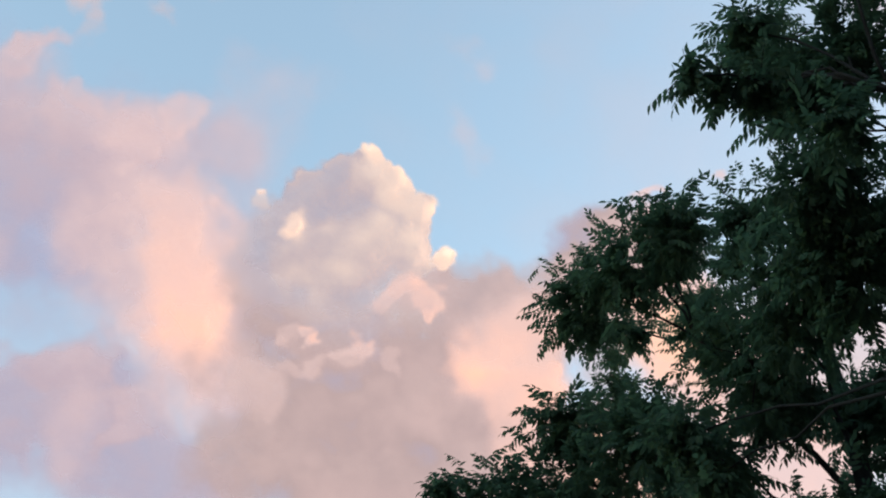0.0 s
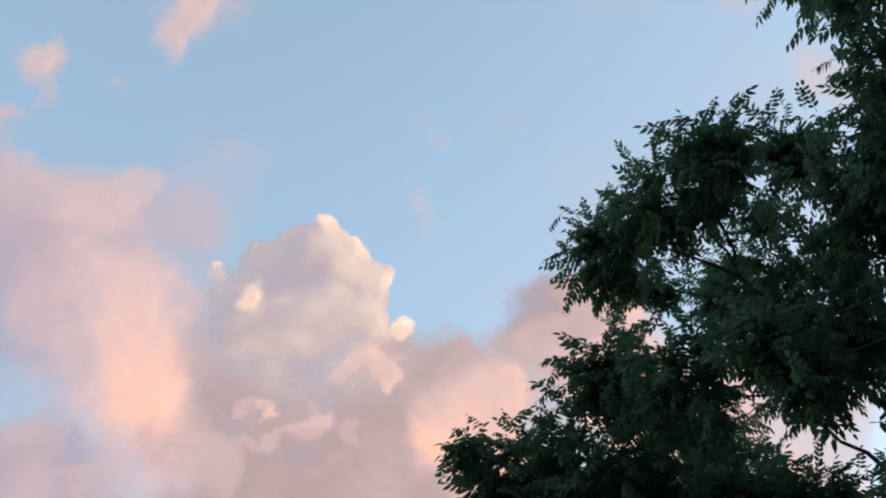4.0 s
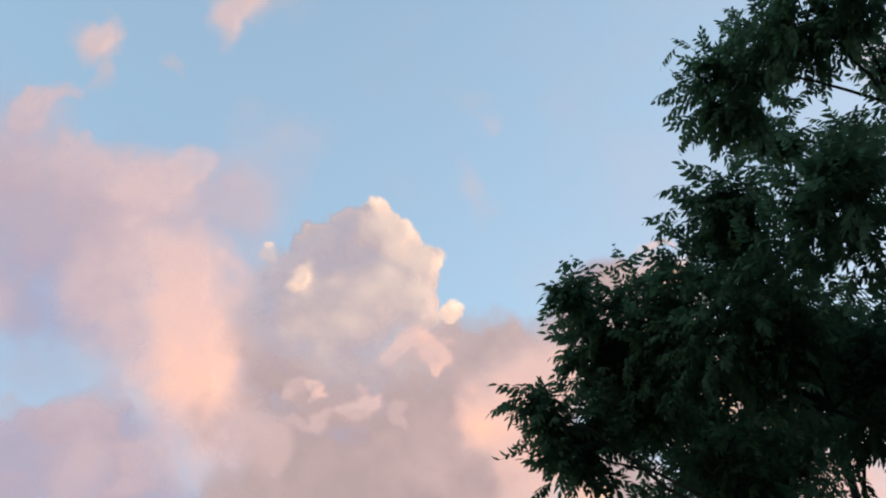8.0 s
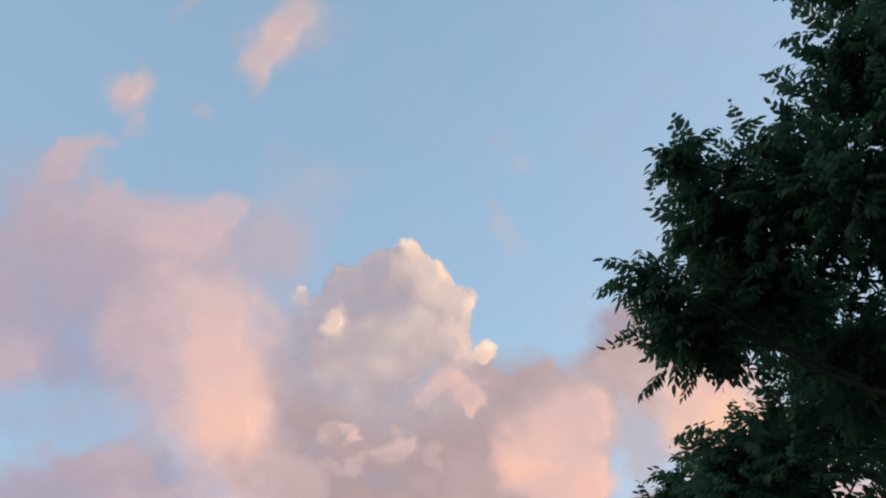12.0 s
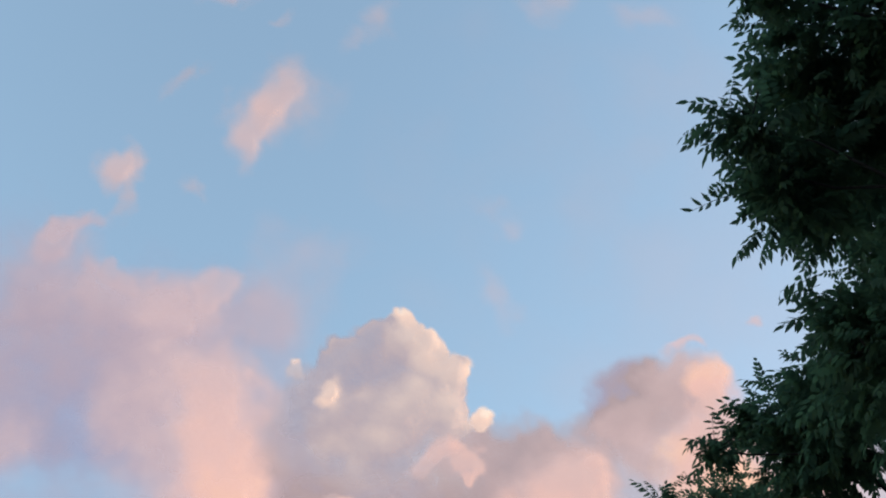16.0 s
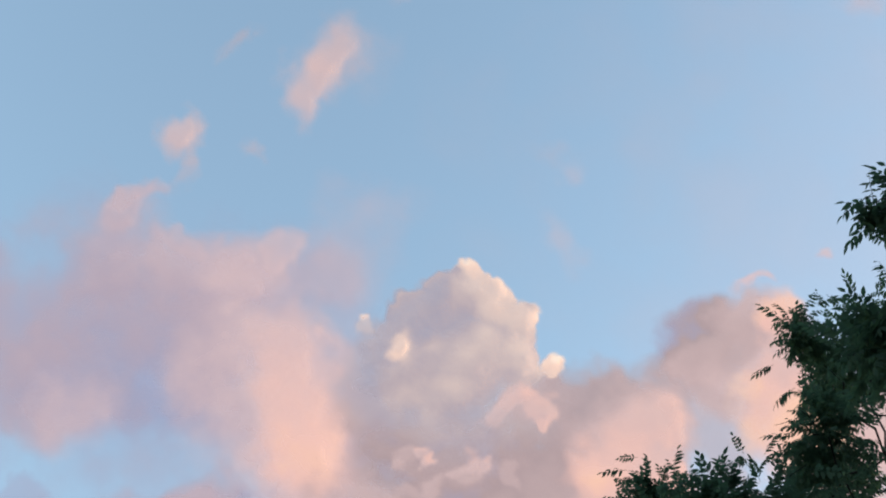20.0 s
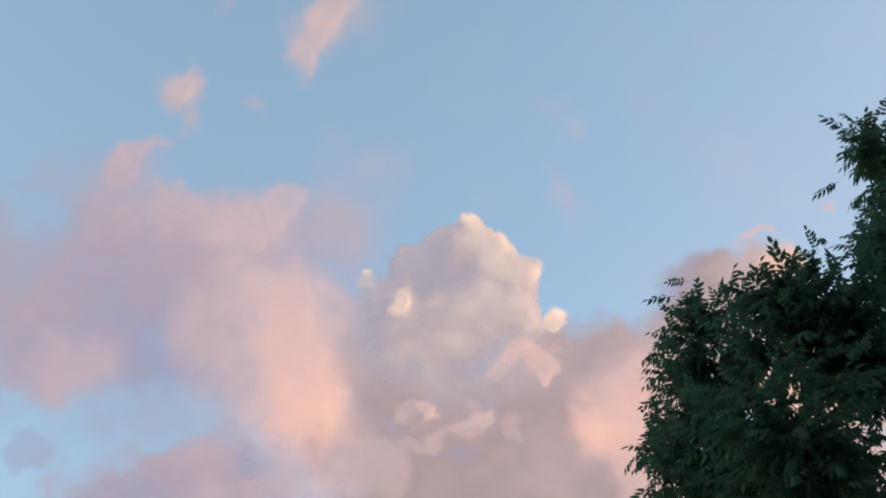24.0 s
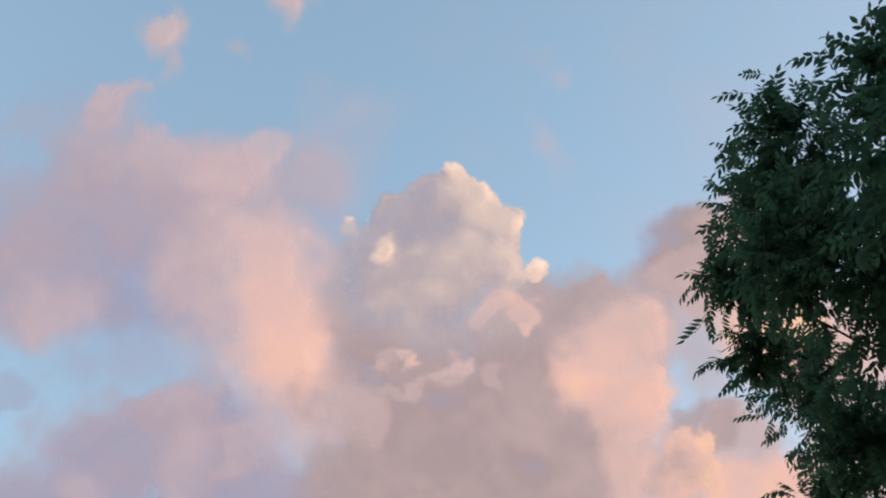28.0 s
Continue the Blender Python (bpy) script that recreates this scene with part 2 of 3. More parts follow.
rose = cloud("rose_cloud", "tall rose cloud column glowing peach inside", LILAC, 520, (100, 240, 880, 980), 4, 23, [
    (360, 470, 130, 140, 0, 0.75, 0.34), (410, 560, 145, 200, 0, 0.88, 0.48), (480, 435, 125, 88, -15, 0.85, 0.52, 0.6), (500, 520, 135, 150, 0, 0.9, 0.6), (530, 600, 115, 170, 0, 0.92, 0.63),
    (480, 690, 135, 120, 0, 0.85, 0.55), (565, 720, 95, 100, 0, 0.8, 0.5), (600, 600, 75, 120, 0, 0.6, 0.46, 1.0), (625, 770, 75, 120, 0, 0.65, 0.42), (440, 760, 110, 80, 0, 0.5, 0.36)], soft=0.75)
mauve = cloud("mauve_cloud", "low mauve cloud bank with rosy patches", LILAC, 400, (-140, 600, 760, 980), 4, 37, [
    (20, 680, 60, 40, 0, 0.5, 0.08), (270, 800, 230, 135, 0, 0.95, 0.2), (110, 880, 220, 125, 0, 0.95, 0.18), (190, 765, 130, 60, 25, 0.8, 0.17), (300, 725, 110, 58, 0, 0.85, 0.26),
    (350, 860, 170, 140, 0, 0.9, 0.22), (500, 890, 230, 115, 0, 0.92, 0.19), (480, 785, 100, 85, 0, 0.8, 0.36, 1.0), (430, 840, 90, 36, 28, 0.6, 0.36), (425, 735, 50, 46, 0, -0.5, 0.03)], soft=0.55)
# the last three lumps paint shade below the tower and under the puffs
low = cloud("low_cloud", "grey mauve cloud bank with glowing peach flank", CLOUD, 280, (480, 400, 1300, 980), 4, 41, [
    (880, 780, 370, 290, 0, 1.0, 0.25), (690, 580, 150, 70, 0, 0.8, 0.22, 1.0), (660, 634, 105, 66, 0, 0.9, 0.2, 1.0), (1040, 552, 190, 112, 0, 0.95, 0.3), (1090, 640, 130, 170, 0, 0.97, 0.45), (770, 612, 200, 50, 0, 0.85, 0.26), (770, 735, 140, 60, 0, 0.7, 0.25), (830, 650, 100, 70, 0, 0.9, 0.28),
    (700, 880, 250, 110, 0, 0.8, 0.23), (930, 890, 270, 120, 0, 0.85, 0.3), (920, 730, 130, 80, 0, 0.6, 0.33), (640, 740, 60, 80, 0, 0.6, 0.45), (1020, 770, 60, 50, 0, 0.6, 0.22), (945, 825, 75, 40, -20, 0.4, 0.14, 1.0), (790, 705, 130, 36, 5, -0.6, 0.17, 1.0), (740, 610, 120, 26, 0, -0.5, 0.17, 1.0), (880, 620, 90, 40, 0, -0.5, 0.2, 1.0)], soft=0.55)
right = cloud("right_cloud", "mauve cumulus with a peach sunlit flank", CLOUD, 600, (1040, 230, 1860, 780), 4, 53, [
    (1205, 448, 100, 96, 0, 0.97, 0.17), (1318, 410, 84, 80, 0, 0.95, 0.42), (1260, 500, 130, 130, 0, 0.9, 0.37),
    (1230, 620, 80, 130, 0, 0.6, 0.4), (1420, 600, 190, 165, 0, 0.85, 0.62), (1650, 640, 260, 240, 0, 0.7, 0.5)], soft=0.5)
corner = cloud("corner_cloud", "orange-lit ragged evening cloud", CLOUD, 440, (1080, 640, 1860, 960), 4, 61, [
    (1310, 790, 110, 110, 0, 0.9, 0.42), (1250, 735, 80, 50, 0, 0.85, 0.26), (1180, 840, 90, 80, 0, 0.9, 0.56),
    (1340, 860, 100, 80, 0, 0.9, 0.68), (1420, 860, 90, 90, 0, 0.9, 0.74), (1600, 820, 230, 180, 0, 0.85, 0.6)], soft=0.5)
# lumps below 0 paint the bright rim, lit bulges and grey hollows
tower = cloud("cumulus_tower", "towering cream cumulus with crisp sunlit rim", CUMULUS, 140, (480, 250, 1080, 760), 2.5, 71, [
    (790, 560, 220, 110, 0, 0.75, 0.34, 0.8), (605, 500, 95, 120, 0, 0.75, 0.27, 1.0), (645, 490, 90, 120, 0, 0.85, 0.2, 0.9), (690, 480, 80, 110, 0, 0.8, 0.25, 0.8), (755, 485, 150, 130, 0, 1, 0.3, 0.5), (706, 402, 64, 56, 0, 1, 0.13), (757, 372, 60, 60, 0, 1, 0.17),
    (835, 450, 98, 95, 0, 1, 0.4, 0.5), (803, 348, 42, 47, 0, 1, 0.4), (823, 338, 34, 34, 0, 1, 0.52), (850, 368, 48, 50, 0, 1, 0.5), (890, 398, 43, 44, 0, 1, 0.57), (890, 465, 46, 60, 0, 1, 0.46), (640, 440, 64, 54, 0, 0.85, 0.22, 0.7), (672, 425, 52, 50, 0, 0.9, 0.2, 0.5),
    (808, 303, 42, 20, -10, -0.9, 0.95, 1.0), (868, 332, 46, 24, -48, -0.9, 0.95, 1.0), (926, 388, 24, 36, -10, -0.9, 0.95, 1.0), (850, 355, 80, 44, -45, -0.5, 0.72, 1.0),
    (820, 430, 60, 36, 30, -0.6, 0.62, 1.0), (780, 400, 60, 26, 20, -0.7, 0.2, 1.0), (845, 405, 44, 18, -30, -0.5, 0.34, 1.0), (720, 470, 40, 60, 0, -0.5, 0.22, 1.0), (750, 440, 40, 26, 20, -0.5, 0.46, 1.0), (885, 440, 30, 24, 0, -0.5, 0.64, 1.0), (870, 490, 40, 20, 0, -0.5, 0.3, 1.0),
    (770, 520, 90, 32, 10, -0.6, 0.54, 1.0), (680, 540, 70, 40, 0, -0.5, 0.42, 1.0), (800, 565, 90, 22, 5, -0.6, 0.26, 1.0)],
    soft=0.24, stir=(8, 9), billow=0.5, ragged=0.06)
# sunlit flanks, rims, knobs and the glowing core get their light from painted warmth
PUFFS = [
    (pink, "lobe", "dusty pink upper lobe", 0.6, 620, [(180, 235, 85, 80, 0, 0.55, 0.33, 1.0), (185, 195, 70, 52, 12, 0.65, 0.36), (205, 168, 60, 26, 12, 0.6, 0.4), (236, 152, 34, 16, 25, 0.45, 0.42)]),
    (pink, "crest", "dusty pink crest", 0.4, 620, [(380, 272, 130, 56, 0, 0.42, 0.44, 0.9), (470, 258, 54, 42, 10, 0.6, 0.48, 0.5), (300, 255, 36, 30, 0, 0.5, 0.44), (400, 300, 110, 40, 0, 0.4, 0.5, 0.8)]),
    (pink, "patch", "rosy patch", 0.9, 620, [(80, 545, 120, 80, 0, 0.6, 0.46)]),
    (rose, "core", "glowing peach core", 0.9, 460, [(495, 600, 125, 190, 0, 0.7, 0.66, 1.0), (510, 610, 85, 130, 0, 0.7, 0.73, 1.0), (500, 440, 105, 85, 20, 0.5, 0.6)]),
    (mauve, "patch", "rosy patch", 0.9, 340, [(320, 845, 80, 75, 0, 0.45, 0.42)]),
    (mauve, "patch", "rosy patch", 0.9, 340, [(140, 876, 80, 70, 0, 0.5, 0.44)]),
    (low, "flank", "peach sunlit flank", 0.7, 220, [(1125, 585, 95, 85, 0, 0.8, 0.6), (1080, 690, 130, 90, 0, 0.8, 0.64), (1055, 690, 110, 55, 0, 0.8, 0.72, 1.0), (1040, 698, 70, 26, 12, 0.6, 0.78, 1.0), (1145, 690, 62, 120, 0, 0.8, 0.66), (1110, 820, 75, 140, 0, 0.8, 0.6), (1130, 720, 40, 60, 0, -0.5, 0.76, 1.0), (1150, 548, 30, 24, 0, 0.7, 0.6, 0.6), (1170, 600, 26, 30, 0, 0.75, 0.62, 0.5), (1172, 652, 24, 24, 0, 0.75, 0.66, 0.5), (1150, 706, 30, 24, 0, 0.75, 0.7, 0.5), (1120, 752, 34, 22, 0, 0.6, 0.64, 0.6)]),
    (right, "flank", "peach sunlit flank", 0.6, 540, [(1340, 382, 50, 52, 0, 0.9, 0.8), (1350, 460, 54, 110, 0, 0.8, 0.62), (1370, 590, 120, 120, 0, 0.9, 0.84)]),
    (corner, "rim", "orange sunlit rim", 0.35, 380, [(1215, 800, 50, 50, 0, 0.9, 0.76), (1190, 852, 70, 48, 0, 0.9, 0.72), (1250, 790, 26, 48, 0, 0.9, 0.82), (1262, 850, 28, 44, 0, 0.85, 0.8), (1250, 780, 22, 46, 0, -0.8, 0.9, 1.0), (1205, 835, 40, 20, 15, -0.6, 0.58, 1.0)]),
    (tower, "bud", "cream sunlit bud", 0.3, 0, [(934, 490, 24, 20, 20, 0.8, 0.68, 0.7), (949, 482, 25, 24, 0, 1, 0.84), (958, 472, 20, 16, -40, -1, 1.0, 0.9)]),
    (tower, "knob", "cream sunlit knob", 0.8, 0, [(686, 447, 34, 40, 0, 0.5, 0.55, 1.0), (686, 445, 24, 34, 0, 0.8, 0.7), (672, 462, 22, 16, 0, 0.6, 0.7), (680, 424, 16, 12, 0, 0.6, 0.66), (698, 440, 12, 24, 0, -0.7, 0.86, 1.0), (676, 460, 16, 12, 0, -0.6, 0.82, 1.0)]),
    (tower, "knob", "small cream sunlit knob", 0.6, 0, [(612, 412, 24, 14, 10, 0.6, 0.5), (619, 400, 14, 10, 0, 0.8, 0.75), (619, 394, 10, 6, 0, -0.7, 0.95, 1.0)]),
    (tower, "fringe", "ragged pink fringe", 0.5, -40, [(895, 558, 60, 42, 0, 0.6, 0.46, 1.0), (858, 553, 62, 22, 38, 0.7, 0.54), (890, 532, 42, 30, 10, 0.8, 0.56), (926, 552, 38, 38, 0, 0.75, 0.58), (934, 588, 15, 28, 8, 0.85, 0.62), (905, 520, 34, 14, 10, -0.6, 0.66, 1.0), (850, 552, 40, 12, 40, -0.4, 0.62, 1.0)]),
    (low, "puff", "rosy curling puff", 0.6, 0, [(712, 652, 60, 36, 0, 0.45, 0.38, 1.0), (690, 630, 34, 18, 25, 0.65, 0.46), (716, 624, 26, 15, -5, 0.85, 0.54), (729, 637, 18, 20, 0, 0.85, 0.56), (676, 648, 18, 20, 20, 0.8, 0.46), (706, 660, 40, 16, 0, 0.5, 0.36, 0.9), (708, 617, 36, 11, 0, -0.8, 0.72, 1.0), (733, 632, 10, 14, 0, -0.7, 0.74, 1.0)]),
    (low, "puff", "rosy curling puff", 0.6, 0, [(790, 675, 95, 38, 0, 0.5, 0.4, 1.0), (798, 650, 28, 29, 0, 0.85, 0.55), (770, 658, 40, 19, 30, 0.75, 0.52), (828, 656, 40, 21, -22, 0.85, 0.55), (800, 670, 52, 16, 0, 0.6, 0.46), (742, 670, 40, 16, 12, 0.5, 0.48), (728, 684, 26, 24, -20, 0.4, 0.46), (698, 696, 52, 15, 18, 0.55, 0.44), (872, 686, 22, 16, 0, 0.5, 0.46), (798, 634, 26, 14, 0, -0.8, 0.78, 1.0), (834, 648, 26, 9, -22, -0.7, 0.74, 1.0), (790, 664, 40, 8, 10, -0.6, 0.4, 1.0)]),
    (None, "drifting_puff", "pink drifting cloud puff leaning in blue sky", 0.85, 0, [(558, -66, 86, 84, 20, 0.72, 0.5), (534, -26, 76, 86, 25, 0.6, 0.51), (514, 14, 52, 74, -10, 0.6, 0.52), (590, -60, 90, 100, 0, 0.14, 0.46), (572, -130, 30, 60, 0, 0.14, 0.46)]),
    (None, "drifting_puff", "small pink cloud puff with a trailing tail", 0.8, 0, [(294, 54, 54, 42, 0, 0.72, 0.48), (294, 80, 38, 36, 0, 0.35, 0.47), (300, 108, 22, 56, -6, 0.3, 0.44)]),
    (None, "streak", "thin pinkish cloud streak", 1.0, 0, [(396, -115, 66, 22, 38, 0.45, 0.42)]),
    (None, "streak", "thin pinkish cloud streak", 1.0, 0, [(755, -235, 50, 55, 0, 0.4, 0.5), (685, -193, 35, 35, 0, 0.25, 0.5)]),
    (None, "streak", "thin pinkish cloud streak", 1.0, 0, [(475, -268, 75, 26, 0, 0.45, 0.45), (565, -228, 30, 16, 30, 0.3, 0.45)]),
    (None, "veil", "faint pink cloud veil", 1.0, 0, [(955, 267, 40, 85, 20, 0.28, 0.52), (985, 145, 34, 30, 0, 0.22, 0.52), (945, 95, 70, 30, -20, 0.18, 0.5)]),
    (None, "veil", "faint pink cloud veil", 1.0, 0, [(415, 95, 45, 26, -25, 0.4, 0.48)]),
    (None, "veil", "faint pink cloud veil", 1.0, 0, [(1045, -278, 70, 40, 0, 0.3, 0.5), (1205, -270, 90, 35, 0, 0.25, 0.5)]),
    (None, "veil", "faint pink cloud veil", 1.0, 0, [(1510, -170, 90, 45, 0, 0.4, 0.55), (1710, -50, 120, 80, 0, 0.4, 0.55)]),
    (right, "shred", "ragged pink shred", 0.8, 0, [(1304, 324, 44, 15, 8, 0.65, 0.66), (1338, 334, 26, 13, -30, 0.6, 0.66), (1276, 340, 20, 16, 40, 0.4, 0.55)]),
    (right, "shred", "ragged pink shred", 0.8, 0, [(1425, 300, 28, 12, 35, 0.6, 0.62)]),
    (haze, "veil", "thin rosy veil", 1.0, 780, [(560, 440, 190, 330, 0, 0.5, 0.38)]),
    (haze, "veil", "thin mauve veil", 1.0, 760, [(300, 900, 560, 260, 0, 0.5, 0.2)]),
]
def puff(owner, name, label, soft, depth, lumps, seed):
    """A smaller heap of vapour; with an owner it is a part of that cloud."""
    reach = [max(s[2:4]) + 45 for s in lumps]
    box = (min(s[0] - r for s, r in zip(lumps, reach)), min(s[1] - r for s, r in zip(lumps, reach)), max(s[0] + r for s, r in zip(lumps, reach)), max(s[1] + r for s, r in zip(lumps, reach)))
    large = max(reach) > 120
    made = cloud(name, label, CUMULUS if owner == tower and name != "fringe" else LILAC if owner in (haze, pink, rose, mauve) else CLOUD, depth, box, 4 if large else 2.5, seed, lumps, soft, (18, 12) if large else (6, 9 if owner == tower else 14), 0.35 if soft < 0.7 and not large else 0.0, 0.25)
    if owner:
        made.parent = owner
        del made["category"], made["group"]
    return made


for k, (owner, name, label, soft, depth, lumps) in enumerate(PUFFS):
    if owner or len(lumps) < 2:
        puff(owner, name, label, soft, depth, lumps, 100 + 7 * k)
        continue
    whole = puff(None, name, label, soft, depth, lumps[:-1], 100 + 7 * k)      # the last lump trails off on its own
    puff(whole, "wisp", "thin trailing wisp", soft, depth - 60, lumps[-1:], 103 + 7 * k)


# ---- trees ----
def part(name, verts, faces, mat, parent, label=""):
    me = bpy.data.meshes.new(name)
    me.from_pydata(verts, [], faces)
    me.polygons.foreach_set("use_smooth", np.ones(len(faces), bool))
    me.materials.append(mat)
    ob = new(name, me)
    ob.parent = parent
    return tagged(ob, label)


def tube(points, radii, sides=8):
    """A tapered limb along some points."""
    verts, faces = [], []
    points = [Vector(p) for p in points]
    for k, p in enumerate(points):
        along = (points[min(k + 1, len(points) - 1)] - points[max(k - 1, 0)]).normalized()
        side = along.cross(Vector((0.3, 1, 0.2))).normalized()
        other = along.cross(side)
        for a in range(sides):
            t = a * math.tau / sides
            verts.append(p + (side * math.cos(t) + other * math.sin(t)) * radii[k] * (1 + 0.08 * math.sin(3 * t + k)))
    for k in range(len(points) - 1):
        for a in range(sides):
            b = (a + 1) % sides
            faces.append((k * sides + a, k * sides + b, (k + 1) * sides + b, (k + 1) * sides + a))
    faces.append(tuple(range(sides))[::-1])
    faces.append(tuple((len(points) - 1) * sides + a for a in range(sides)))
    return verts, faces


def bend(a, b, sag, r, steps=6):
    """Points of an arched, slightly crooked limb from a to b."""
    a, b, out = Vector(a), Vector(b), []
    for k in range(steps + 1):
        t = k / steps
        w = math.sin(math.pi * t)
        out.append(a.lerp(b, t) + Vector((r.uniform(-0.11, 0.11) * w, r.uniform(-0.11, 0.11) * w, (sag + r.uniform(-0.06, 0.06)) * w)))
    return out


def leaf_spray(r, length=0.23, pairs=5, leaf=0.088):
    """A feathered leaf along +x, its flat side up (+z): pointed leaflets in pairs on an arching stalk, drooping like a comb."""
    verts, faces = [], []
    sag, fall = r.uniform(0.04, 0.1), r.uniform(18, 48)
    for k in range(2 * pairs + 1):
        s = 0.22 + 0.78 * (k // 2) / pairs
        base = np.array([length * s, 0, -sag * s * s])
        size = leaf * r.uniform(0.85, 1.1) * (1.0 - 0.5 * (s - 0.6) ** 2)
        turn = radians(0 if k == 2 * pairs else (1 if k % 2 else -1) * (66 - 26 * s + r.uniform(-12, 12)))
        droop = radians(fall + r.uniform(-14, 14) + 12 * s)
        along = np.array([math.cos(turn) * math.cos(droop), math.sin(turn) * math.cos(droop), -math.sin(droop)])
        side = np.array([-math.sin(turn), math.cos(turn), 0])
        roll = r.uniform(-0.35, 0.35)
        up = np.cross(along, side)
        side = side * math.cos(roll) + up * math.sin(roll)
        up = np.cross(along, side)
        n, w = len(verts), size * 0.175
        for x, y, z in ((0, 0, 0), (0.28, -w, 0.08), (0.62, -w * 0.82, 0.08), (1, 0, -0.1), (0.62, w * 0.82, 0.08), (0.28, w, 0.08)):
            verts.append(base + along * x * size + side * y + up * z * size * 0.6)
        faces += [(n, n + 1, n + 5), (n + 1, n + 2, n + 5), (n + 2, n + 4, n + 5), (n + 2, n + 3, n + 4)]
    n = len(verts)
    for s in (0.0, 1.0):
        c = np.array([length * s, 0, -sag * s * s])
        for a in range(3):
            verts.append(c + np.array([0, math.cos(a * 2.09), math.sin(a * 2.09)]) * (0.003 - 0.002 * s))
    faces += [(n + i, n + (i + 1) % 3, n + 3 + (i + 1) % 3) for i in range(3)] + [(n + i, n + 3 + (i + 1) % 3, n + 3 + i) for i in range(3)]
    return np.array(verts), np.array(faces)


SPRAYS = [leaf_spray(random.Random(k)) for k in range(9)]


def foliage(boughs, seed, density):
    """Feathered leaves all through some boughs (centre, radius), which swell into smaller lumps, as one list of leaves."""
    r = np.random.default_rng(seed)
    all_v, all_f, base = [], [], 0
    for *c, rad in boughs:
        lumps = r.normal(size=(9, 3))
        lumps /= np.linalg.norm(lumps, axis=1)[:, None]
        for k in range(-2, 9):                    # a loose fringe, the body, and its lumps
            centre, size = (np.array(c), (rad + 0.1) if k == -2 else 0.88 * rad) if k < 0 else (np.array(c) + lumps[k] * rad * r.uniform(0.5, 0.66) * np.array([1, 1, 0.9]), rad * r.uniform(0.32, 0.44))
            count = int(density * size * size * (0.75, 0.75, 0.16, 1.0)[max(k, -2) if k < 0 else 0])
            d = r.normal(size=(count, 3))
            d /= np.linalg.norm(d, axis=1)[:, None]
            out = d if k < 0 else d + 0.9 * lumps[k]
            ahead = out * np.array([1, 1, 0.6]) + r.normal(size=(count, 3)) * 0.35 + np.array([0, 0, 0.1])
            ahead /= np.linalg.norm(ahead, axis=1)[:, None]
            where = centre + d * (size * r.uniform(0.7 if k == -2 else 0.12, 1.08, count) ** 0.5)[:, None] - ahead * 0.19
            flat = np.array([0, 0, 1.0]) + r.normal(size=(count, 3)) * 0.3
            side = np.cross(flat, ahead)
            side /= np.linalg.norm(side, axis=1)[:, None] + 1e-9
            up = np.cross(ahead, side)
            grow = r.uniform(0.7, 1.2, count)
            pick = r.integers(len(SPRAYS), size=count)
            for q, (sv, sf) in enumerate(SPRAYS):
                m = np.flatnonzero(pick == q)
                if len(m) == 0:
                    continue
                basis = np.stack([ahead[m], side[m], up[m]], 1) * grow[m, None, None]
                v = np.einsum("vk,nkx->nvx", sv, basis) + where[m, None, :]
                all_v.append(v.reshape(-1, 3))
                all_f.append((sf[None] + (np.arange(len(m)) * len(sv))[:, None, None] + base).reshape(-1, 3))
                base += len(m) * len(sv)
    return np.concatenate(all_v), np.concatenate(all_f)


def mesh_of(name, v, f, mat):
    me = bpy.data.meshes.new(name)
    me.vertices.add(len(v))
    me.vertices.foreach_set("co", v.ravel())
    me.loops.add(f.size)
    me.loops.foreach_set("vertex_index", f.ravel())
    me.polygons.add(len(f))
    me.polygons.foreach_set("loop_start", np.arange(0, f.size, 3))
    me.update(calc_edges=True)
    me.materials.append(mat)
    return me


def leaf_mesh():
    """One pointed leaf along +x, a hand's breadth long when scaled by 0.1."""
    me = bpy.data.meshes.new("leaf")
    me.from_pydata([(0, 0, 0), (0.28, -0.15, 0.04), (0.62, -0.125, 0.04), (1, 0, -0.06), (0.62, 0.125, 0.04), (0.28, 0.15, 0.04), (0.5, 0, 0)], [],
                   [(0, 1, 6), (1, 2, 6), (2, 3, 6), (3, 4, 6), (4, 5, 6), (5, 0, 6)])
    me.materials.append(LEAF)
    return me


ONE_LEAF = leaf_mesh()


def shoot(root, start, ahead, r):
    """A young shoot that stands out of the crown: a stalk with its leaflets in pairs."""
    ahead = Vector(ahead).normalized()
    side = ahead.cross(Vector((0, 0, 1))).normalized()
    up = side.cross(ahead)
    length = r.uniform(0.28, 0.38)
    start = Vector(start)
    along = lambda t: start + ahead * length * t - up * 0.09 * t * t
    stem = part("shoot", *tube([along(t) for t in (0, 0.35, 0.7, 1)], [0.0035, 0.003, 0.0022, 0.0012], 5), BARK, root)
    fall = r.uniform(15, 40)
    for k in range(11):
        t = 0.25 + 0.15 * (k // 2)
        turn = 0 if k == 10 else (1 if k % 2 else -1) * r.uniform(42, 60)
        ob = new("leaf", ONE_LEAF)
        ob.parent = stem
        x, y = ahead * math.cos(radians(turn)) + side * math.sin(radians(turn)), side * math.cos(radians(turn)) - ahead * math.sin(radians(turn))
        m = Matrix((x, y, x.cross(y))).transposed().to_4x4()
        ob.matrix_basis = Matrix.Translation(along(t)) @ m @ pose(0, 0, 0, r.uniform(-20, 20), fall + r.uniform(-8, 8), 0) @ Matrix.Scale(0.09 * r.uniform(0.8, 1.1), 4)


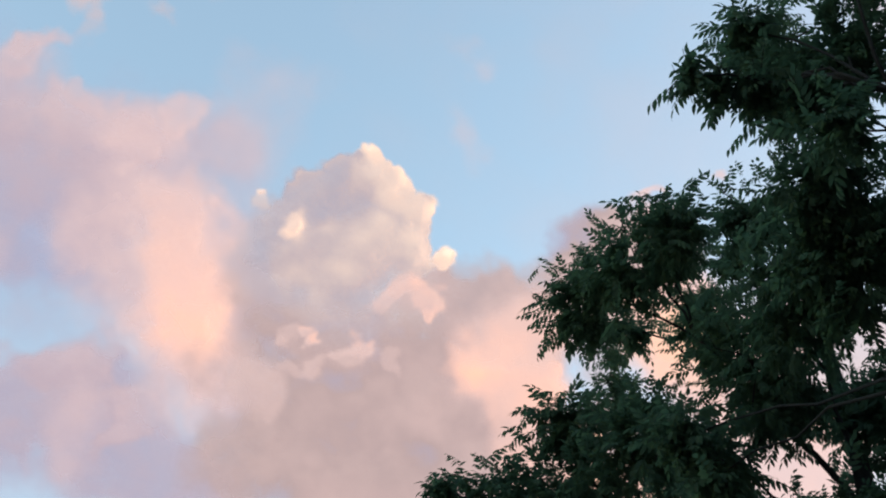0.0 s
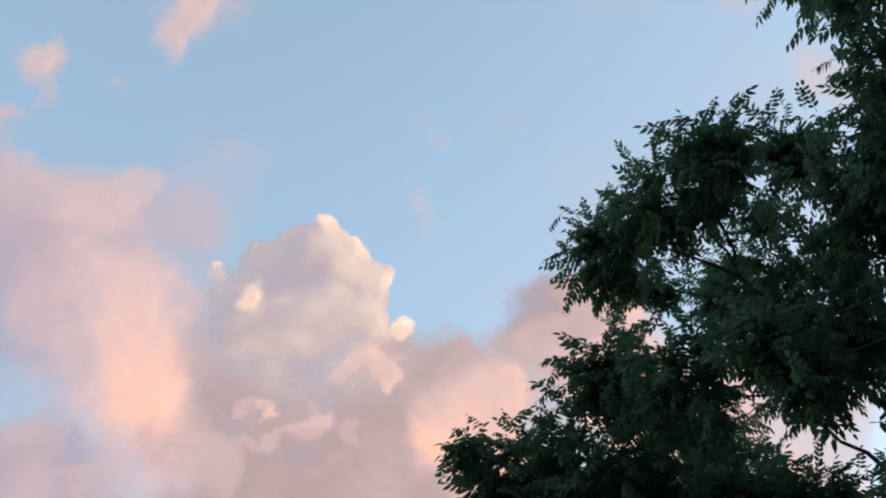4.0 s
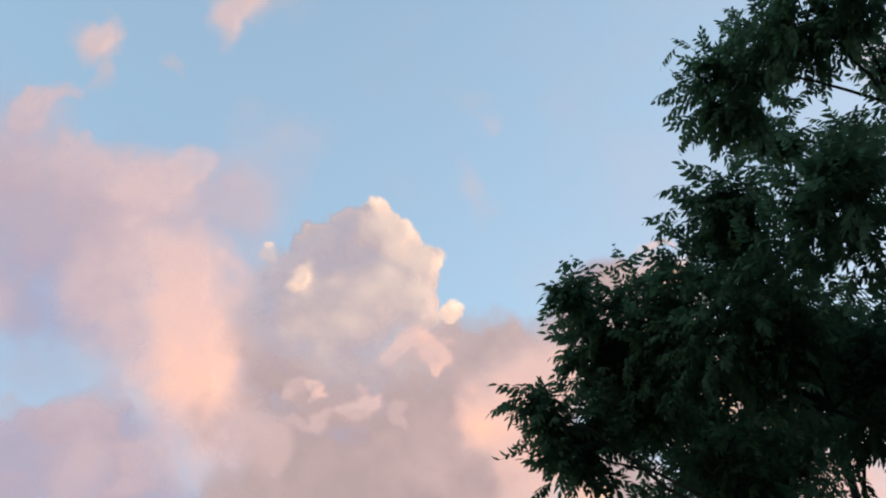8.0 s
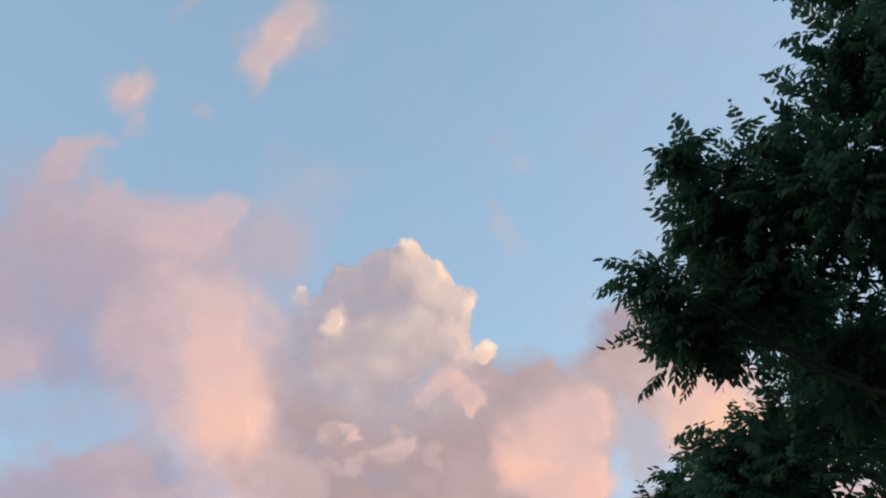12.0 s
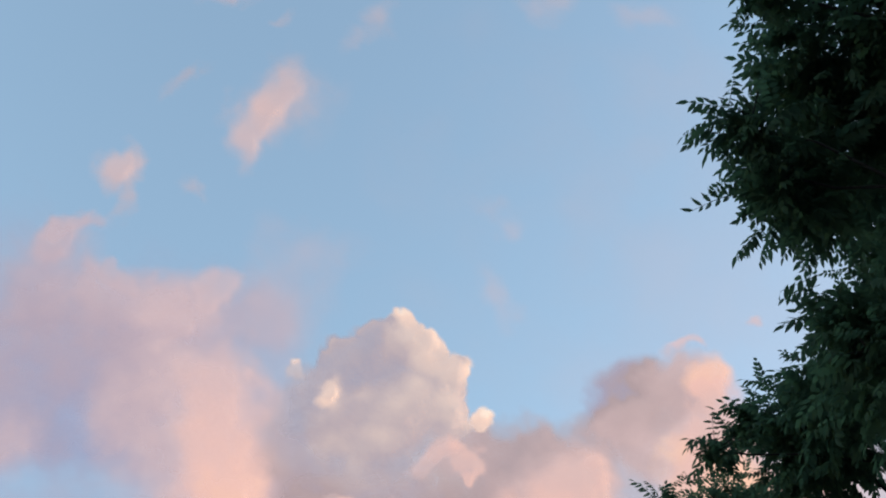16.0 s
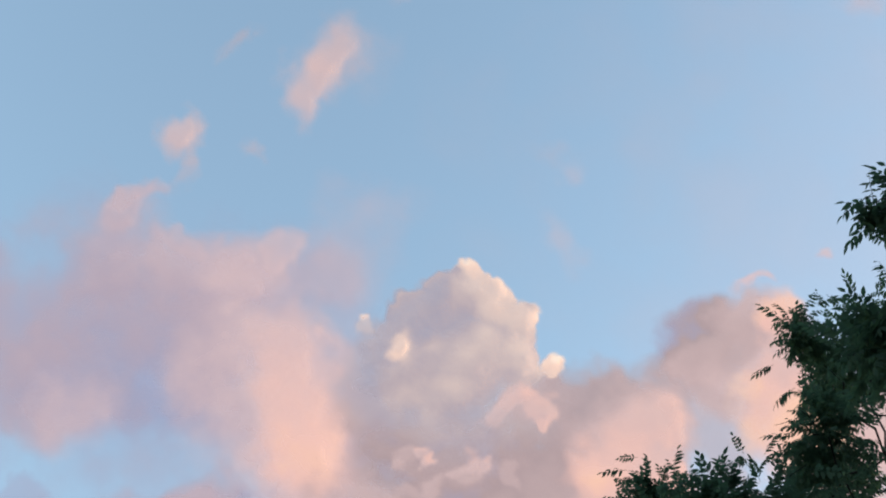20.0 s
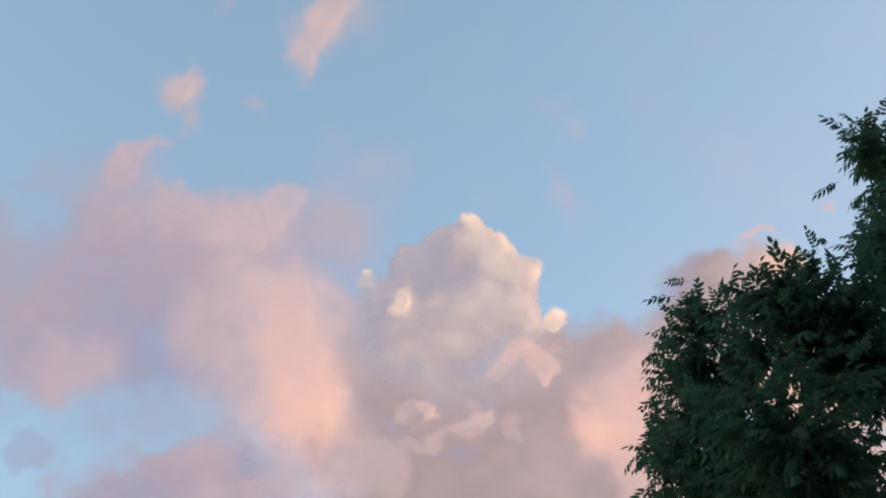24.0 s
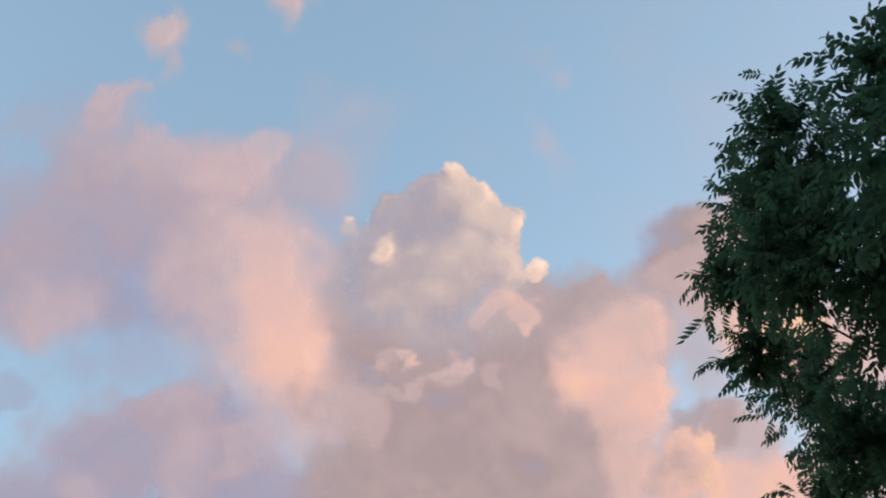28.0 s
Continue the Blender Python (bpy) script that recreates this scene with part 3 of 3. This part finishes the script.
def tree(label, foot, top, boughs, away, shoots, seed, thickness=600):
    """A street tree: trunk, limbs with their twigs to each bough, the leaves of the boughs over the walk and of those away from it, and some young shoots."""
    r = random.Random(seed)
    x, y = foot
    root = tagged(new("street_tree"), label, "tree", group="trees along the walk")
    root.location = (x, y, 0)
    front = [(cx - x, cy - y, cz, cr) for cx, cy, cz, cr in boughs]
    rear = [(cx - x, cy - y, cz, cr) for cx, cy, cz, cr in away]
    stem = bend((0, 0, -0.15), (r.uniform(-0.2, 0.2), r.uniform(-0.2, 0.2), top), 0, r, 9)
    part("trunk", *tube(stem, [0.24, 0.19, 0.17, 0.155, 0.14, 0.12, 0.095, 0.07, 0.045, 0.02], 12), BARK, root, "grey-brown bark")
    groups = {}
    for c in front + rear:
        key = (round(math.atan2(c[1], c[0]) / 0.9), round(c[2] / 1.7))
        groups.setdefault(key, []).append(c)
    for ends in groups.values():
        mid = sum((Vector(c[:3]) for c in ends), Vector()) / len(ends)
        rise = 0.55 * math.hypot(mid.x, mid.y) + r.uniform(0.2, 0.8)
        k = max(3, min(int((mid.z - rise + 0.15) / (top + 0.15) * 9), 8))
        tip = stem[k].lerp(mid, 0.72)
        thick = 0.014 + 0.007 * (mid - stem[k]).length
        limb = part("limb", *tube(bend(stem[k], tip, 0.25, r, 7), [thick * (1 - 0.1 * q) for q in range(8)], 7), BARK, root)
        for *end, wide in ends:
            end = Vector(end)
            part("twig", *tube(bend(tip, end, 0.1, r, 5), [0.3 * thick * (1 - 0.14 * q) + 0.003 for q in range(6)], 5), BARK, limb)
            for q in range(4):
                way = Vector((r.uniform(-1, 1), r.uniform(-1, 1), r.uniform(-0.3, 1))).normalized()
                part("twig", *tube(bend(end, end + way * wide * 0.85, 0.04, r, 4), [0.008, 0.0065, 0.005, 0.004, 0.0025], 5), BARK, limb)
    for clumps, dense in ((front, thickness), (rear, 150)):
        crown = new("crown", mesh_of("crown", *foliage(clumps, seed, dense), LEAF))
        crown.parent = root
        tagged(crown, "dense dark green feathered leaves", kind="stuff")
    for k in range(shoots):
        *c, wide = front[k * len(front) // shoots]
        way = Vector((r.uniform(-1, 0.3), r.uniform(-0.7, 0.7), r.uniform(-0.1, 1))).normalized()
        shoot(root, Vector(c) + way * (wide - 0.2), way + Vector((-0.2, 0, 0.15)), r)
    return root


def fill(x0, y0, z0, rx, ry, rz, count, size, seed):
    """Clumps scattered through the body of a crown."""
    r, out = random.Random(seed), []
    for k in range(count):
        a, h, d = r.uniform(0, math.tau), r.uniform(-1, 1), r.uniform(0.3, 1) ** 0.5
        w = math.sqrt(1 - h * h)
        out.append((x0 + rx * d * w * math.cos(a), y0 + ry * d * w * math.sin(a), z0 + rz * d * h, size * r.uniform(0.8, 1.25)))
    return out


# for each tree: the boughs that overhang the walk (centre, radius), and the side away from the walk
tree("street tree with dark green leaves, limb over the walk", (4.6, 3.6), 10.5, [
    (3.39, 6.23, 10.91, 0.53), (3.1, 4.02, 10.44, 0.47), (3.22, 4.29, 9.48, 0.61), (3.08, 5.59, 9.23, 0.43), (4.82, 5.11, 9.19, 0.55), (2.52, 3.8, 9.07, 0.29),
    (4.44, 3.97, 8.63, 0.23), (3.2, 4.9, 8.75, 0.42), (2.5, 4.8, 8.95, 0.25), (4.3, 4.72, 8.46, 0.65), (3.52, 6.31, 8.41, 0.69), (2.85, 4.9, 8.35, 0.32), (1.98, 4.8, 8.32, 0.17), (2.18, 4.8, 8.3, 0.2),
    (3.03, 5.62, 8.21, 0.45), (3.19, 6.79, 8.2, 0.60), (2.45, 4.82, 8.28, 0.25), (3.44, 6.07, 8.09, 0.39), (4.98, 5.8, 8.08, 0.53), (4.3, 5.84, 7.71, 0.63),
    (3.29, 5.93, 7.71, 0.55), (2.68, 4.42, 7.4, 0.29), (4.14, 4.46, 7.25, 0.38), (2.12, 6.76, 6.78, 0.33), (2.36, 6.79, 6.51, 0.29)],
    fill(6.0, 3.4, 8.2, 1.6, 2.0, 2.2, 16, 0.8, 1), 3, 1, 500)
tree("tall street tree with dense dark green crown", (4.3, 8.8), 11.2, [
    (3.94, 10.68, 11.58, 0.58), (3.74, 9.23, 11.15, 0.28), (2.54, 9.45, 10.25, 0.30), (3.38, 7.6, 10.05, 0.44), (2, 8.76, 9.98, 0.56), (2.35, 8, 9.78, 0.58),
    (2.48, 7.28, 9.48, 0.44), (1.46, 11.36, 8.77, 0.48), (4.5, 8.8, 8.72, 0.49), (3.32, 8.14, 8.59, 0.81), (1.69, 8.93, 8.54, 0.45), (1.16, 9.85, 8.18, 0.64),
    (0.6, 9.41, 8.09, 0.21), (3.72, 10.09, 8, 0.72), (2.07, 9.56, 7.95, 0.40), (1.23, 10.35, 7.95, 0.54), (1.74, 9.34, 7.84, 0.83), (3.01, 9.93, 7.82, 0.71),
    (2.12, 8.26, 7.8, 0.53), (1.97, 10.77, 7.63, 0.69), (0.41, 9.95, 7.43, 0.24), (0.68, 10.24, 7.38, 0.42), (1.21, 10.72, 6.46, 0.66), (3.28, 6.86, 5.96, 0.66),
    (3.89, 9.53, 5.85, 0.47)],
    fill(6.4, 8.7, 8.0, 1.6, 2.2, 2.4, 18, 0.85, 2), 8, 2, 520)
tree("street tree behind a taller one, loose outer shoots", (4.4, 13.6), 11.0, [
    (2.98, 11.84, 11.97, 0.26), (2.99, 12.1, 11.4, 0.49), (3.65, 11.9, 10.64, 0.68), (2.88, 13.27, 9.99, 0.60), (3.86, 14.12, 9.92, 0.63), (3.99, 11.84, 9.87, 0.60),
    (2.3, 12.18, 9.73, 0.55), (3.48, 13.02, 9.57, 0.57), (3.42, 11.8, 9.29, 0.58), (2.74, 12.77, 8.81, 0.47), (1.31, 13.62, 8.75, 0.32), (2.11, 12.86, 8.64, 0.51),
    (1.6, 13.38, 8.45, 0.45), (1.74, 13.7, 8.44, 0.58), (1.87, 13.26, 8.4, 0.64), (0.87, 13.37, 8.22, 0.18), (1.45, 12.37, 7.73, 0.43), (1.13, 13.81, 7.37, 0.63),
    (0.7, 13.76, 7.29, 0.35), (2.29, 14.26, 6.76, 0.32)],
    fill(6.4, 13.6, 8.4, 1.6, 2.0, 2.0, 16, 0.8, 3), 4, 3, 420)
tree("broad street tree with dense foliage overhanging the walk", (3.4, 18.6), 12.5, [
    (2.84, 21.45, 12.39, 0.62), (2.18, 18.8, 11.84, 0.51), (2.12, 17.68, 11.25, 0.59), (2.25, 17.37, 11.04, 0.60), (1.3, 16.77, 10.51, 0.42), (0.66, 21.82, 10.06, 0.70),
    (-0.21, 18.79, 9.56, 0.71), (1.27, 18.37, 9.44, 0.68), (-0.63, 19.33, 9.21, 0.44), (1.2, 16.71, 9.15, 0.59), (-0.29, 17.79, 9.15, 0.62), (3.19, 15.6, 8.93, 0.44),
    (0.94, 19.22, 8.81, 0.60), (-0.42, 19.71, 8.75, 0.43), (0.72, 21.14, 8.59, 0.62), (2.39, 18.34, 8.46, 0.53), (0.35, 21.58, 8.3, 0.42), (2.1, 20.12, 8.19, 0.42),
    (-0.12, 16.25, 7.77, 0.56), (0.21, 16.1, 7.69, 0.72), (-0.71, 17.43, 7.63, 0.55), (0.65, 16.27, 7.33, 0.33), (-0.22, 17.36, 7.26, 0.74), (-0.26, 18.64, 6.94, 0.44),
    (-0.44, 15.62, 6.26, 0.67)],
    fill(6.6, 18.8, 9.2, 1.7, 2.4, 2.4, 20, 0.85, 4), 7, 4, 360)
